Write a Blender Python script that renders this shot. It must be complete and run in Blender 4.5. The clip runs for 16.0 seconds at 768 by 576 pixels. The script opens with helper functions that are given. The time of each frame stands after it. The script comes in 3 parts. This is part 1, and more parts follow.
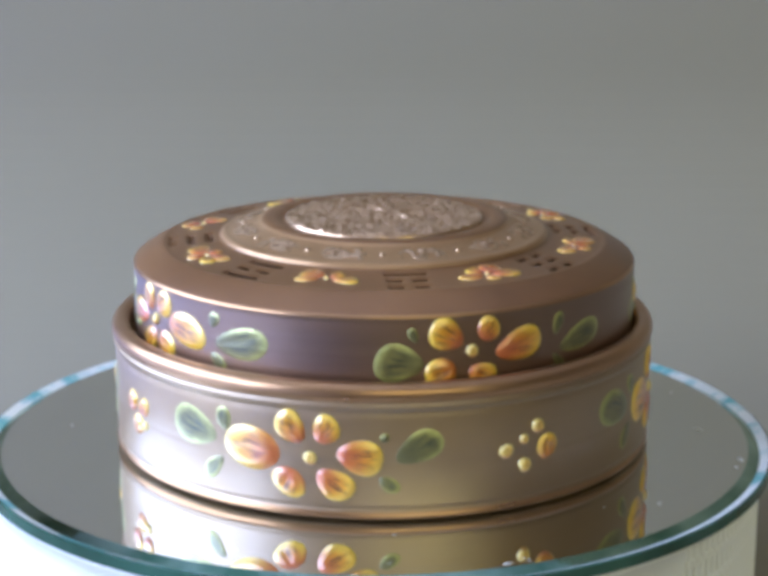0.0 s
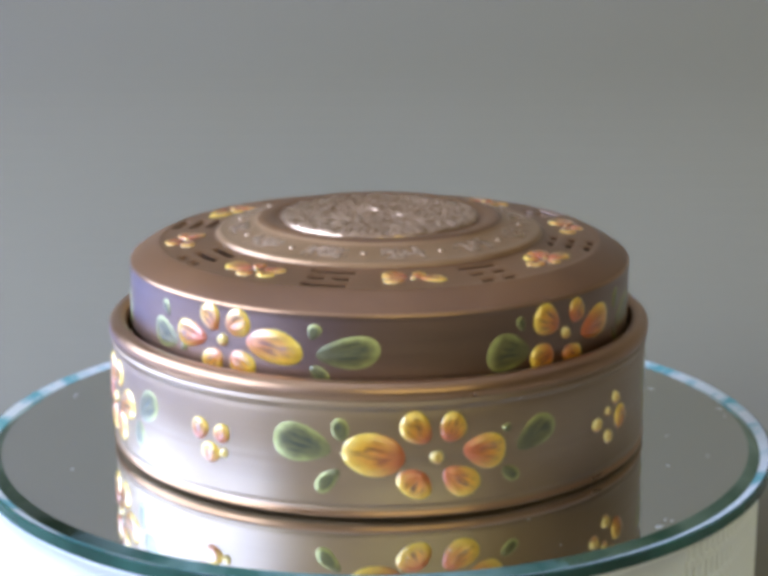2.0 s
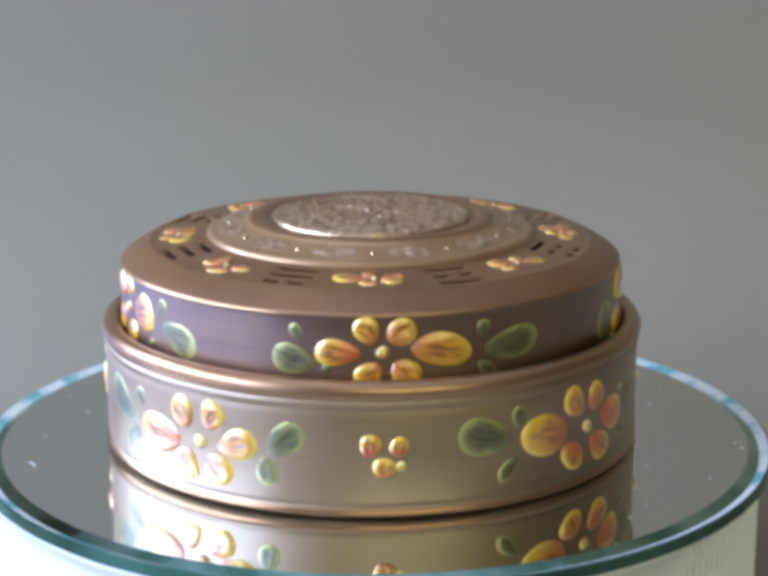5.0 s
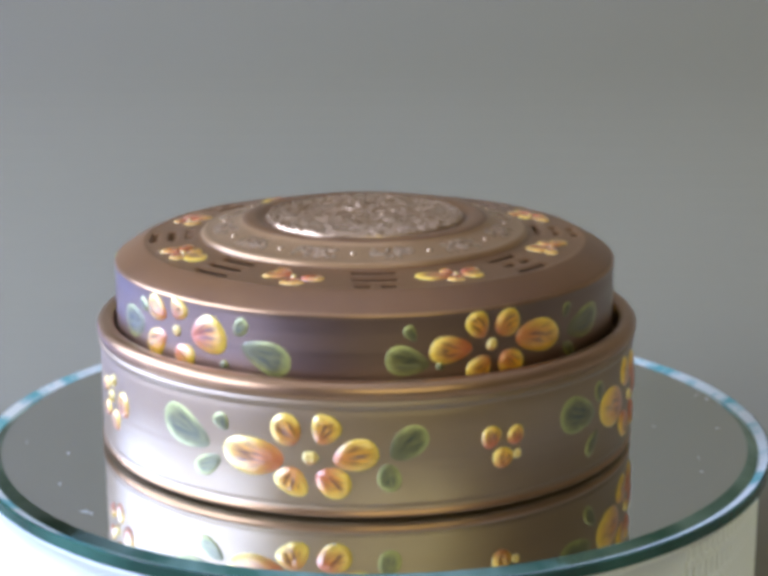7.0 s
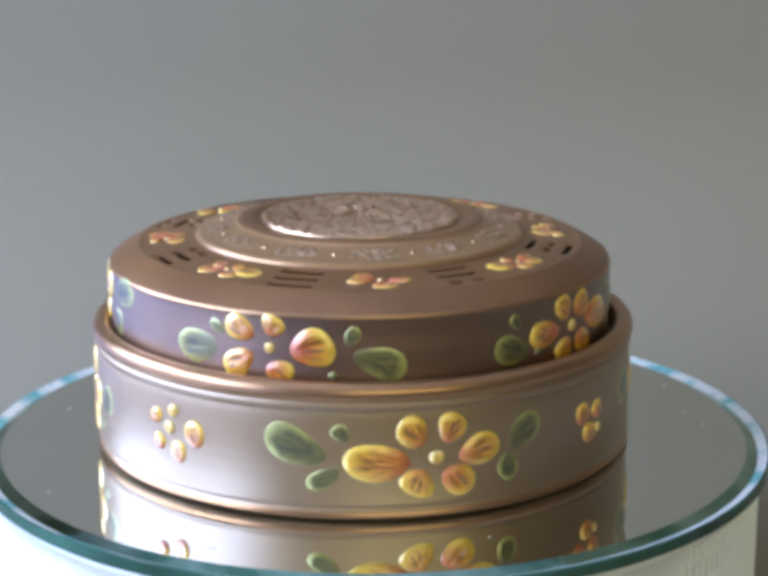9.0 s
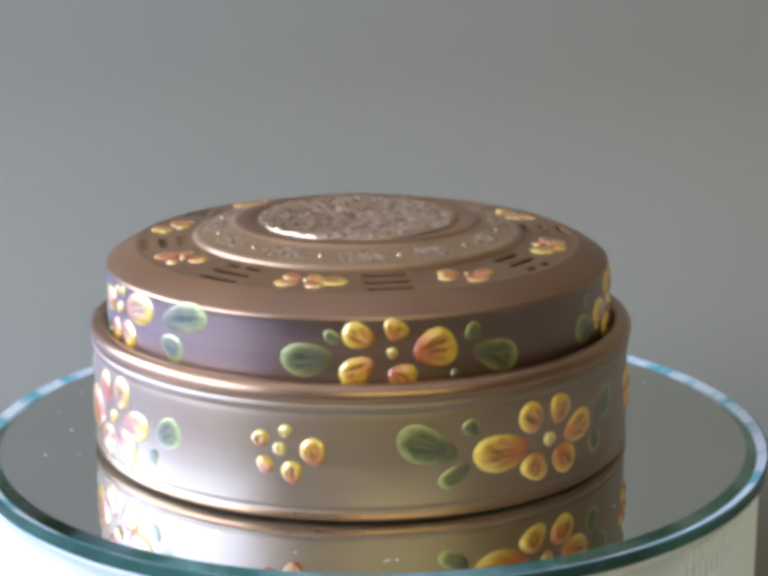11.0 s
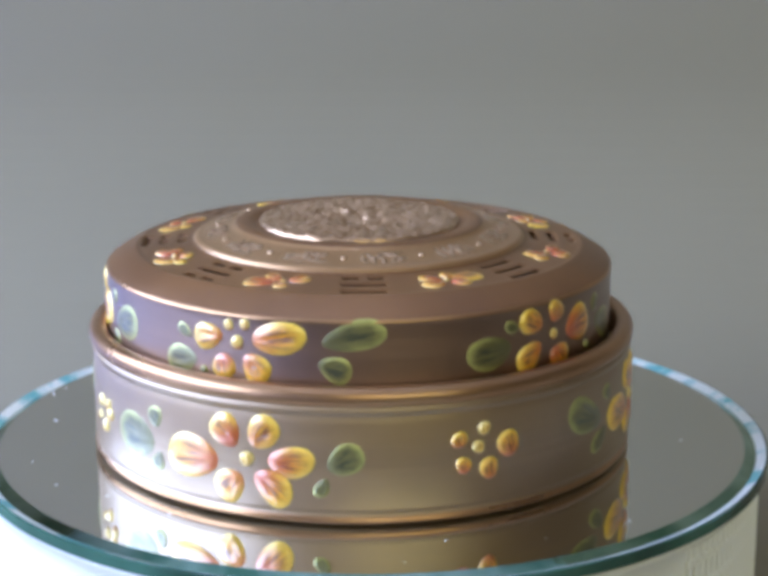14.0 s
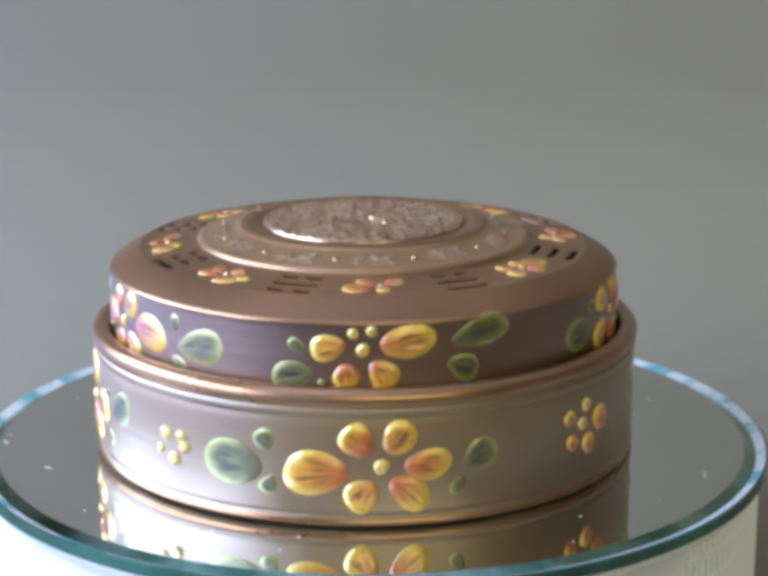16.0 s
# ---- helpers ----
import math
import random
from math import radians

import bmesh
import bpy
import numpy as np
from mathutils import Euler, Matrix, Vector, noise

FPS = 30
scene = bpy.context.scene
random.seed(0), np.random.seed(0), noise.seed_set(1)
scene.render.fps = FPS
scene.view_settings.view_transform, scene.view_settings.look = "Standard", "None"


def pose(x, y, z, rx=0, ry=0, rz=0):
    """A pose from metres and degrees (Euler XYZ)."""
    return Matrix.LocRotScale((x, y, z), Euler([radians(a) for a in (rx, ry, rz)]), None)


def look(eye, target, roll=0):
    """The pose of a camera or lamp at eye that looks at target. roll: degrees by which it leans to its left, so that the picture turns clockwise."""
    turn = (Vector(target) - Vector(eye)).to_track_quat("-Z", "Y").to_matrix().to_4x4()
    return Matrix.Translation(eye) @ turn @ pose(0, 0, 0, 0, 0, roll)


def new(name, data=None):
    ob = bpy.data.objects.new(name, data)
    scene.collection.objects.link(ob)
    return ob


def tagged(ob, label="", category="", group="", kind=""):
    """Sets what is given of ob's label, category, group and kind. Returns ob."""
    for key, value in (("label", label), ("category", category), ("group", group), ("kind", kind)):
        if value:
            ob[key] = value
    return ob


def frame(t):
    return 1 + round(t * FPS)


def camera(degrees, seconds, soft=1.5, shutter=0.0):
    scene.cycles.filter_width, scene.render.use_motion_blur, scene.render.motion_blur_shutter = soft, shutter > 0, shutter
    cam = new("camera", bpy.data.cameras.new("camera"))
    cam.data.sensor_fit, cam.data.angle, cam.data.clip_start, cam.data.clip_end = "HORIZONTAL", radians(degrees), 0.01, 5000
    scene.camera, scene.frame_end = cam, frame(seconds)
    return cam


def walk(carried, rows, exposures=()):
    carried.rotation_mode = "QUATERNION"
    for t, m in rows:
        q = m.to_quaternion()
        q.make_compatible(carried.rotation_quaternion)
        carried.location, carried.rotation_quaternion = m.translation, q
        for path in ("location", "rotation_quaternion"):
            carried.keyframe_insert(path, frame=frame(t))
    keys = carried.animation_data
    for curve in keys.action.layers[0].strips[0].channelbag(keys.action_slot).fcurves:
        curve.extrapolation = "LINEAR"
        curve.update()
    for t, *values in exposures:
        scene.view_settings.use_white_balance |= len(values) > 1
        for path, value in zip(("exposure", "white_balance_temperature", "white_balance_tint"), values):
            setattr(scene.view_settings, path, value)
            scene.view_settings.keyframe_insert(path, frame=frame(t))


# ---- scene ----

# camera: a fixed stand in front of the turntable
cam = camera(24.03, 16.0, soft=4.8)
EYE = (0.0, -0.4411, 0.1497)
AIM = (EYE[0] + math.sin(radians(0.390)) * math.cos(radians(14.14)),
       EYE[1] + math.cos(radians(0.390)) * math.cos(radians(14.14)),
       EYE[2] - math.sin(radians(14.14)))
walk(cam, [(0.0, look(EYE, AIM, -0.06)), (16.0, look(EYE, AIM, -0.06))], exposures=[(0.0, 0.0), (16.0, 0.0)])

# ---- light: one tall window to one side of the table, plus dim sky outside ----
world = bpy.data.worlds.new("sky")
scene.world = world
world.use_nodes = True
sky = world.node_tree.nodes.new("ShaderNodeTexSky")
sky.sky_type, sky.sun_disc, sky.sun_elevation, sky.sun_rotation = "NISHITA", False, radians(35), radians(200)
world.node_tree.links.new(sky.outputs[0], world.node_tree.nodes["Background"].inputs[0])
world.node_tree.nodes["Background"].inputs[1].default_value = 0.08

TABLE_Z = -0.0346
WIN_Y, WIN_Z, WIN_W, WIN_H, WALL_X = -0.22, 0.62, 2.15, 1.15, -1.3
lamp = bpy.data.lights.new("window_daylight", "AREA")
lamp.shape, lamp.size, lamp.size_y, lamp.energy, lamp.color = "RECTANGLE", WIN_H, WIN_W, 103.0, (0.49, 0.63, 1.0)
lamp_ob = new("window_daylight", lamp)
lamp_ob.matrix_world = pose(WALL_X - 0.03, WIN_Y, WIN_Z, 0, -90, 0)
# a second window in the wall behind the camera looks on a sunlit garden
WIN2_X, WIN2_Z, WIN2_W, WIN2_H, SOUTH_Y = 0.80, 0.80, 2.3, 1.3, -2.6
lamp2 = bpy.data.lights.new("garden_daylight", "AREA")
lamp2.shape, lamp2.size, lamp2.size_y, lamp2.energy, lamp2.color = "RECTANGLE", WIN2_W, WIN2_H, 17.0, (1.0, 0.97, 0.42)
new("garden_daylight", lamp2).matrix_world = pose(WIN2_X, SOUTH_Y - 0.03, WIN2_Z, 90, 0, 0)

# ---- materials ----
def material(name):
    m = bpy.data.materials.new(name)
    m.use_nodes = True
    n = m.node_tree.nodes
    return m, m.node_tree, n["Principled BSDF"]


def node(nt, kind, **values):
    nd = nt.nodes.new(kind)
    for key, value in values.items():
        nd.inputs[key.replace("_", " ")].default_value = value
    return nd


def ramp(nt, source, stops):
    r = nt.nodes.new("ShaderNodeValToRGB")
    el = r.color_ramp.elements
    while len(el) < len(stops):
        el.new(0.5)
    for e, (at, col) in zip(el, stops):
        e.position, e.color = at, (*col, 1)
    nt.links.new(source, r.inputs[0])
    return r.outputs[0]


def mix(nt, fac, a, b):
    m = nt.nodes.new("ShaderNodeMix")
    m.data_type = "RGBA"
    for sock, v in ((m.inputs[0], fac), (m.inputs[6], a), (m.inputs[7], b)):
        if isinstance(v, (int, float)):
            sock.default_value = v
        elif isinstance(v, tuple):
            sock.default_value = (*v, 1)
        else:
            nt.links.new(v, sock)
    return m.outputs[2]


def noise_of(nt, scale, detail=4.0, stretch=(1, 1, 1), rough=0.5, fixed=False):
    """Noise in the space of the thing, or (fixed) in that of the room."""
    co = nt.nodes.new("ShaderNodeNewGeometry" if fixed else "ShaderNodeTexCoord")
    mp = nt.nodes.new("ShaderNodeMapping")
    mp.inputs["Scale"].default_value = stretch
    nt.links.new(co.outputs["Position" if fixed else "Object"], mp.inputs["Vector"])
    nz = nt.nodes.new("ShaderNodeTexNoise")
    nz.inputs["Scale"].default_value, nz.inputs["Detail"].default_value, nz.inputs["Roughness"].default_value = scale, detail, rough
    nt.links.new(mp.outputs[0], nz.inputs["Vector"])
    return nz.outputs["Fac"]


def bump(nt, bsdf, height, strength, distance):
    b = nt.nodes.new("ShaderNodeBump")
    b.inputs["Strength"].default_value, b.inputs["Distance"].default_value = strength, distance
    nt.links.new(height, b.inputs["Height"])
    nt.links.new(b.outputs[0], bsdf.inputs["Normal"])


def plain(name, a, b, scale, rough, metal=0.0, grain=0.2, depth=0.0005, stretch=(1, 1, 1)):
    """A surface that varies between two close colours at two scales."""
    m, nt, s = material(name)
    big, fine = noise_of(nt, scale, 3, stretch), noise_of(nt, scale * 14, 4, stretch)
    c = mix(nt, big, a, b)
    c = mix(nt, ramp(nt, fine, [(0.35, (0, 0, 0)), (0.75, (grain, grain, grain))]), c, b)
    nt.links.new(c, s.inputs["Base Color"])
    s.inputs["Roughness"].default_value, s.inputs["Metallic"].default_value = rough, metal
    bump(nt, s, fine, 0.25, depth)
    return m


def glaze(name, a, b, rough, metal, bands, coat=0.0, coat_rough=0.30):
    """Lustrous fired glaze with faint turning lines round the pot."""
    m, nt, s = material(name)
    cloud = noise_of(nt, 28, 4)
    lines = noise_of(nt, 300, 3, (0.02, 0.02, bands))
    c = mix(nt, ramp(nt, cloud, [(0.3, (0, 0, 0)), (0.7, (1, 1, 1))]), a, b)
    c = mix(nt, ramp(nt, lines, [(0.45, (0, 0, 0)), (0.75, (0.65, 0.65, 0.65))]), c, b)
    nt.links.new(c, s.inputs["Base Color"])
    r = nt.nodes.new("ShaderNodeMapRange")
    r.inputs["To Min"].default_value, r.inputs["To Max"].default_value = rough - 0.06, rough + 0.08
    r.inputs["From Min"].default_value, r.inputs["From Max"].default_value = 0.3, 0.7
    nt.links.new(mix(nt, lines, (0.3, 0.3, 0.3), cloud) if bands < 0.5 else lines, r.inputs["Value"])
    nt.links.new(r.outputs[0], s.inputs["Roughness"])
    s.inputs["Metallic"].default_value = metal
    s.inputs["Coat Weight"].default_value, s.inputs["Coat Roughness"].default_value, s.inputs["Coat IOR"].default_value = coat, coat_rough, 2.1
    return m


GLAZE = glaze("bronze_glaze", (0.232, 0.124, 0.038), (0.335, 0.196, 0.060), 0.55, 0.85, 0.9, 1.0, 0.40)
GLAZE_LID = glaze("plum_brown_glaze", (0.170, 0.082, 0.040), (0.24, 0.124, 0.062), 0.40, 0.85, 0.9, 0.68, 0.36)
TOP_GLAZE = glaze("matt_brown_glaze", (0.158, 0.064, 0.017), (0.255, 0.112, 0.034), 0.42, 0.3, 0.1, 0.22, 0.40)
COPPER = glaze("worn_copper_edge", (0.37, 0.195, 0.095), (0.46, 0.27, 0.145), 0.32, 0.85, 0.2)
RELIEF = glaze("rubbed_relief_glaze", (0.42, 0.250, 0.135), (0.64, 0.43, 0.27), 0.21, 0.65, 0.1)
COLLAR = glaze("grey_bronze_collar_glaze", (0.35, 0.190, 0.080), (0.49, 0.29, 0.145), 0.34, 0.5, 0.1)


def enamel(name, inside, rim, heart, trough, metal, reach, ripple=0.5, edge_at=0.45, gloss=1.8, rough=0.32):
    """Thick glossy enamel stroke: brighter where it pools at the rim, streaked in its trough, tinted at the inner tip."""
    m, nt, s = material(name)
    link = nt.links.new

    def calc(op, a, b, c=None):
        n = nt.nodes.new("ShaderNodeMath")
        n.operation = op
        for sock, v in zip(n.inputs, (a, b, c)):
            if v is None:
                continue
            if isinstance(v, (int, float)):
                sock.default_value = v
            else:
                link(v, sock)
        return n.outputs[0]
    uv = nt.nodes.new("ShaderNodeUVMap")
    uv.uv_map = "stroke"
    sep = nt.nodes.new("ShaderNodeSeparateXYZ")
    link(uv.outputs[0], sep.inputs[0])
    along, rho = sep.outputs[0], sep.outputs[1]
    br = nt.nodes.new("ShaderNodeUVMap")
    br.uv_map = "brush"
    sb = nt.nodes.new("ShaderNodeSeparateXYZ")
    link(br.outputs[0], sb.inputs[0])
    info = nt.nodes.new("ShaderNodeObjectInfo")
    pos = nt.nodes.new("ShaderNodeCombineXYZ")
    fan = calc("DIVIDE", sb.outputs[1], calc("ADD", sb.outputs[0], 1.35))
    link(calc("MULTIPLY", sb.outputs[0], 0.8), pos.inputs[0])
    link(calc("MULTIPLY", fan, 4.2), pos.inputs[1])
    link(calc("MULTIPLY", info.outputs["Random"], 60.0), pos.inputs[2])
    st = nt.nodes.new("ShaderNodeTexNoise")
    st.inputs["Scale"].default_value, st.inputs["Detail"].default_value = 1.5, 3.0
    link(pos.outputs[0], st.inputs["Vector"])
    streak = st.outputs["Fac"]
    blot = noise_of(nt, 380, 3)
    edge = calc("ADD", rho, calc("MULTIPLY_ADD", blot, 0.5, -0.25))
    c = mix(nt, ramp(nt, edge, [(edge_at, (0, 0, 0)), (0.95, (1, 1, 1))]), inside, rim)
    dark = calc("MULTIPLY", ramp(nt, streak, [(0.42, (0, 0, 0)), (0.60, (1, 1, 1))]), ramp(nt, edge, [(0.35, (1, 1, 1)), (0.85, (0, 0, 0))]))
    c = mix(nt, dark, c, trough)
    near = calc("ADD", along, calc("MULTIPLY_ADD", streak, 0.6, -0.3))
    near = calc("ADD", near, calc("MULTIPLY_ADD", info.outputs["Random"], 0.3, -0.15))
    c = mix(nt, ramp(nt, near, [(0.08, (0.9, 0.9, 0.9)), (reach, (0, 0, 0))]), c, heart)
    link(c, s.inputs["Base Color"])
    s.inputs["Roughness"].default_value, s.inputs["Metallic"].default_value = rough, metal
    s.inputs["Coat Weight"].default_value, s.inputs["Coat Roughness"].default_value, s.inputs["Coat IOR"].default_value = 1.0, rough * 0.9, gloss
    bump(nt, s, streak, ripple, 0.0006)
    return m


YELLOW = enamel("yellow_orange_enamel", (0.82, 0.37, 0.014), (0.95, 0.62, 0.06), (0.55, 0.075, 0.008), (0.20, 0.05, 0.006), 0.15, 0.60, 0.45, 0.45, 1.9)
PEACH = enamel("orange_red_enamel", (0.80, 0.30, 0.025), (0.93, 0.55, 0.12), (0.58, 0.075, 0.015), (0.34, 0.07, 0.01), 0.2, 0.75, 0.45, 0.45, 1.9, 0.26)
BEAD = enamel("pale_yellow_enamel", (0.86, 0.58, 0.10), (0.92, 0.72, 0.24), (0.66, 0.28, 0.05), (0.62, 0.34, 0.05), 0.15, 0.25)
GREEN = enamel("dark_green_enamel", (0.185, 0.165, 0.042), (0.44, 0.43, 0.12), (0.135, 0.120, 0.038), (0.055, 0.06, 0.025), 0.5, 0.45, 0.35, 0.6, 1.62, 0.42)

WALL_PAINT = plain("warm_white_wall_paint", (0.68, 0.65, 0.58), (0.73, 0.70, 0.63), 3, 0.8)
BACKDROP = plain("grey_backdrop_card", (0.262, 0.228, 0.160), (0.277, 0.242, 0.172), 5, 0.85, 0, 0.1, 0.0002)
TABLE = plain("grey_table_top", (0.196, 0.180, 0.168), (0.215, 0.199, 0.187), 8, 0.8, 0, 0.1, 0.0002)
BEIGE = plain("olive_beige_wall_paint", (0.26, 0.22, 0.15), (0.34, 0.29, 0.19), 2, 0.8)
DARK = plain("dark_brown_wall_panelling", (0.075, 0.055, 0.035), (0.10, 0.075, 0.05), 2, 0.6)
CEIL = plain("white_ceiling_paint", (0.80, 0.76, 0.68), (0.84, 0.80, 0.72), 2, 0.8)
FLOOR = plain("brown_floorboards", (0.22, 0.15, 0.09), (0.30, 0.21, 0.13), 6, 0.5)
WHITE = plain("white_plastic", (0.87, 0.87, 0.86), (0.90, 0.90, 0.89), 60, 0.32, 0, 0.1, 0.0001)
# lavender-blue so that the added sill tints reflections on the pot
SILL_REFLECTOR = plain("lavender_reflector_paint", (0.44, 0.47, 0.80), (0.48, 0.51, 0.84), 12, 0.5)
FRAME = plain("white_window_paint", (0.78, 0.77, 0.74), (0.82, 0.81, 0.78), 20, 0.4)

SILVER, _nt, _s = material("mirror_silver")
_s.inputs["Base Color"].default_value = (0.76, 0.775, 0.75, 1)
_s.inputs["Metallic"].default_value, _s.inputs["Roughness"].default_value = 1.0, 0.0

GLASS_EDGE, _nt, _s = material("green_glass_edge")
_g = noise_of(_nt, 26, 5, (1, 1, 0.2))
_nt.links.new(mix(_nt, ramp(_nt, _g, [(0.4, (0, 0, 0)), (0.65, (1, 1, 1))]), (0.014, 0.052, 0.036), (0.045, 0.135, 0.10)), _s.inputs["Base Color"])
_s.inputs["Roughness"].default_value = 0.08


def glint_mirror(name, a, b, rough, scale, ripple):
    """Mirror backing seen through unevenly ground tinted glass; pale patches are painted reflections."""
    m, nt, sh = material(name)
    # fixed in the room, so the painted glints stay while the plate turns
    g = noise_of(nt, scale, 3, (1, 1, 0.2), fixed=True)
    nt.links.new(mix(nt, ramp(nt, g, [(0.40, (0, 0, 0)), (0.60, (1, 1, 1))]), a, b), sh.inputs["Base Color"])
    sh.inputs["Metallic"].default_value, sh.inputs["Roughness"].default_value = 1.0, rough
    bump(nt, sh, g, ripple, 0.001)
    return m


BEVEL = glint_mirror("green_bevel_painted_glints", (0.10, 0.25, 0.18), (0.34, 0.54, 0.46), 0.06, 45, 0.15)
# white and teal patches paint the glow of lit glass, fixed in the room
GLINT_LIP, _nt, _s = material("glass_lip_painted_glints")
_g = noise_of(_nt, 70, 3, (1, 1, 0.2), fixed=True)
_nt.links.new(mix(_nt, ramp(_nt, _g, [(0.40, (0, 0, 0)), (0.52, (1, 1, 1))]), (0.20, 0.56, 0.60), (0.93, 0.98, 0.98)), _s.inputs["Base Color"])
_s.inputs["Roughness"].default_value = 0.15
DUST, _nt, _s = material("pale_dust")
_s.inputs["Base Color"].default_value = (0.75, 0.75, 0.72, 1)
_s.inputs["Roughness"].default_value = 0.6


# ---- building helpers ----
def mesh_of(name, bm, mats, smooth=True):
    me = bpy.data.meshes.new(name)
    bm.to_mesh(me)
    bm.free()
    for m in (mats if isinstance(mats, (list, tuple)) else [mats]):
        me.materials.append(m)
    for p in me.polygons:
        p.use_smooth = smooth
    return me


def part(name, bm, mats, parent, label="", smooth=True, at=None):
    ob = new(name, mesh_of(name, bm, mats, smooth))
    ob.parent = parent
    if at:
        ob.location = at
    if label:
        tagged(ob, label)
    return ob


def revolve(profile, n=192, closed=True, mats=None):
    """A turned solid from (radius, height) in mm; mats: a material index for each step of the profile."""
    bm = bmesh.new()
    rings = []
    for r, z in profile:
        if r == 0:
            rings.append([bm.verts.new((0, 0, z / 1000))])
        else:
            rings.append([bm.verts.new((r / 1000 * math.sin(2 * math.pi * k / n), -r / 1000 * math.cos(2 * math.pi * k / n), z / 1000)) for k in range(n)])
    pairs = list(zip(rings, rings[1:]))
    if closed:
        pairs.append((rings[-1], rings[0]))
    for i, (a, b) in enumerate(pairs):
        for k in range(n):
            q = (k + 1) % n
            if len(a) == 1 and len(b) == 1:
                continue
            if len(a) == 1:
                f = bm.faces.new((a[0], b[q], b[k]))
            elif len(b) == 1:
                f = bm.faces.new((a[k], a[q], b[0]))
            else:
                f = bm.faces.new((a[k], a[q], b[q], b[k]))
            if mats:
                f.material_index = mats[i] if i < len(mats) else 0
    bmesh.ops.recalc_face_normals(bm, faces=bm.faces)
    return bm


def smooth_profile(points, bead=3):
    """Rounds a profile a little by corner cutting."""
    for _ in range(bead):
        out = [points[0]]
        for (r0, z0), (r1, z1) in zip(points, points[1:]):
            out += [(0.78 * r0 + 0.22 * r1, 0.78 * z0 + 0.22 * z1), (0.22 * r0 + 0.78 * r1, 0.22 * z0 + 0.78 * z1)]
        points = out + [points[-1]]
    return points


def box(bm, x0, x1, y0, y1, z0, z1):
    v = [bm.verts.new((x, y, z)) for x in (x0, x1) for y in (y0, y1) for z in (z0, z1)]
    for f in ((0, 1, 3, 2), (4, 6, 7, 5), (0, 4, 5, 1), (2, 3, 7, 6), (0, 2, 6, 4), (1, 5, 7, 3)):
        bm.faces.new([v[i] for i in f])


def block(name, x0, x1, y0, y1, z0, z1, mat, label, category, bevel=0.0):
    bm = bmesh.new()
    box(bm, x0, x1, y0, y1, z0, z1)
    bmesh.ops.recalc_face_normals(bm, faces=bm.faces)
    if bevel:
        bmesh.ops.bevel(bm, geom=bm.edges[:], offset=bevel, segments=2, affect="EDGES")
    ob = new(name, mesh_of(name, bm, mat, False))
    return tagged(ob, label, category, "", "structure")


# ---- the room ----
X0, X1, Y0, Y1, Z0, Z1 = WALL_X, 2.3, -2.6, 1.7, -0.79, 1.75
block("floor", X0 - 0.15, X1 + 0.15, Y0 - 0.15, Y1 + 0.15, Z0 - 0.1, Z0, FLOOR, "brown boarded floor of the room", "floor")
block("ceiling", X0 - 0.15, X1 + 0.15, Y0 - 0.15, Y1 + 0.15, Z1, Z1 + 0.1, CEIL, "warm white painted plain ceiling", "ceiling")
block("wall_north", X0 - 0.15, X1 + 0.15, Y1, Y1 + 0.15, Z0, Z1, BEIGE, "olive-beige painted plain wall", "wall")
block("wall_east", X1, X1 + 0.15, Y0, Y1, Z0, Z1, DARK, "dark brown panelled plain wall", "wall")


def opening_wall(name, number, along, lo, hi, mid, width, sill, head, inner, outer, mat, label):
    """A wall with one window opening and the window's frame in it. along: the axis that the wall runs on."""
    a, b = mid - width / 2, mid + width / 2

    def put(bm, u0, u1, v0, v1, z0, z1):
        u0, u1, v0, v1 = min(u0, u1), max(u0, u1), min(v0, v1), max(v0, v1)
        box(bm, *((u0, u1, v0, v1) if along == "x" else (v0, v1, u0, u1)), z0, z1)
    bm = bmesh.new()
    for u0, u1, z0, z1 in ((lo, a, Z0, Z1), (b, hi, Z0, Z1), (a, b, Z0, sill), (a, b, head, Z1)):
        put(bm, u0, u1, inner, outer, z0, z1)
    bmesh.ops.recalc_face_normals(bm, faces=bm.faces)
    tagged(new(name, mesh_of(name, bm, mat, False)), label, "wall", "", "structure")
    win = tagged(new("window_%d" % number), "white-painted wooden window frame in the wall", "window", "", "structure")
    step = 0.015 if inner > outer else -0.015
    for u0, u1, z0, z1 in ((a, a + 0.05, sill, head), (b - 0.05, b, sill, head), (a + 0.05, b - 0.05, sill, sill + 0.05), (a + 0.05, b - 0.05, head - 0.05, head), (mid - 0.02, mid + 0.02, sill + 0.05, head - 0.05)):
        bm = bmesh.new()
        put(bm, u0, u1, inner - 1.3 * step, inner + step, z0, z1)
        bmesh.ops.recalc_face_normals(bm, faces=bm.faces)
        part("window_frame", bm, FRAME, win, smooth=False)


opening_wall("wall_west", 1, "y", Y0, Y1, WIN_Y, WIN_W, WIN_Z - WIN_H / 2, WIN_Z + WIN_H / 2, X0, X0 - 0.15, WALL_PAINT, "warm white painted wall with a window opening")
opening_wall("wall_south", 2, "x", X0 - 0.15, X1 + 0.15, WIN2_X, WIN2_W, WIN2_Z - WIN2_H / 2, WIN2_Z + WIN2_H / 2, Y0, Y0 - 0.15, BEIGE, "olive-beige painted wall with a window opening")
# unseen sill, added to throw lavender reflections onto the pot's left side
block("window_sill", X0, -0.176, -1.3, 1.0, TABLE_Z - 0.035, TABLE_Z - 0.002, SILL_REFLECTOR, "unseen lavender-blue sill added between window and table as a reflector", "sill", 0.004)
TABLE_BACK = 0.234
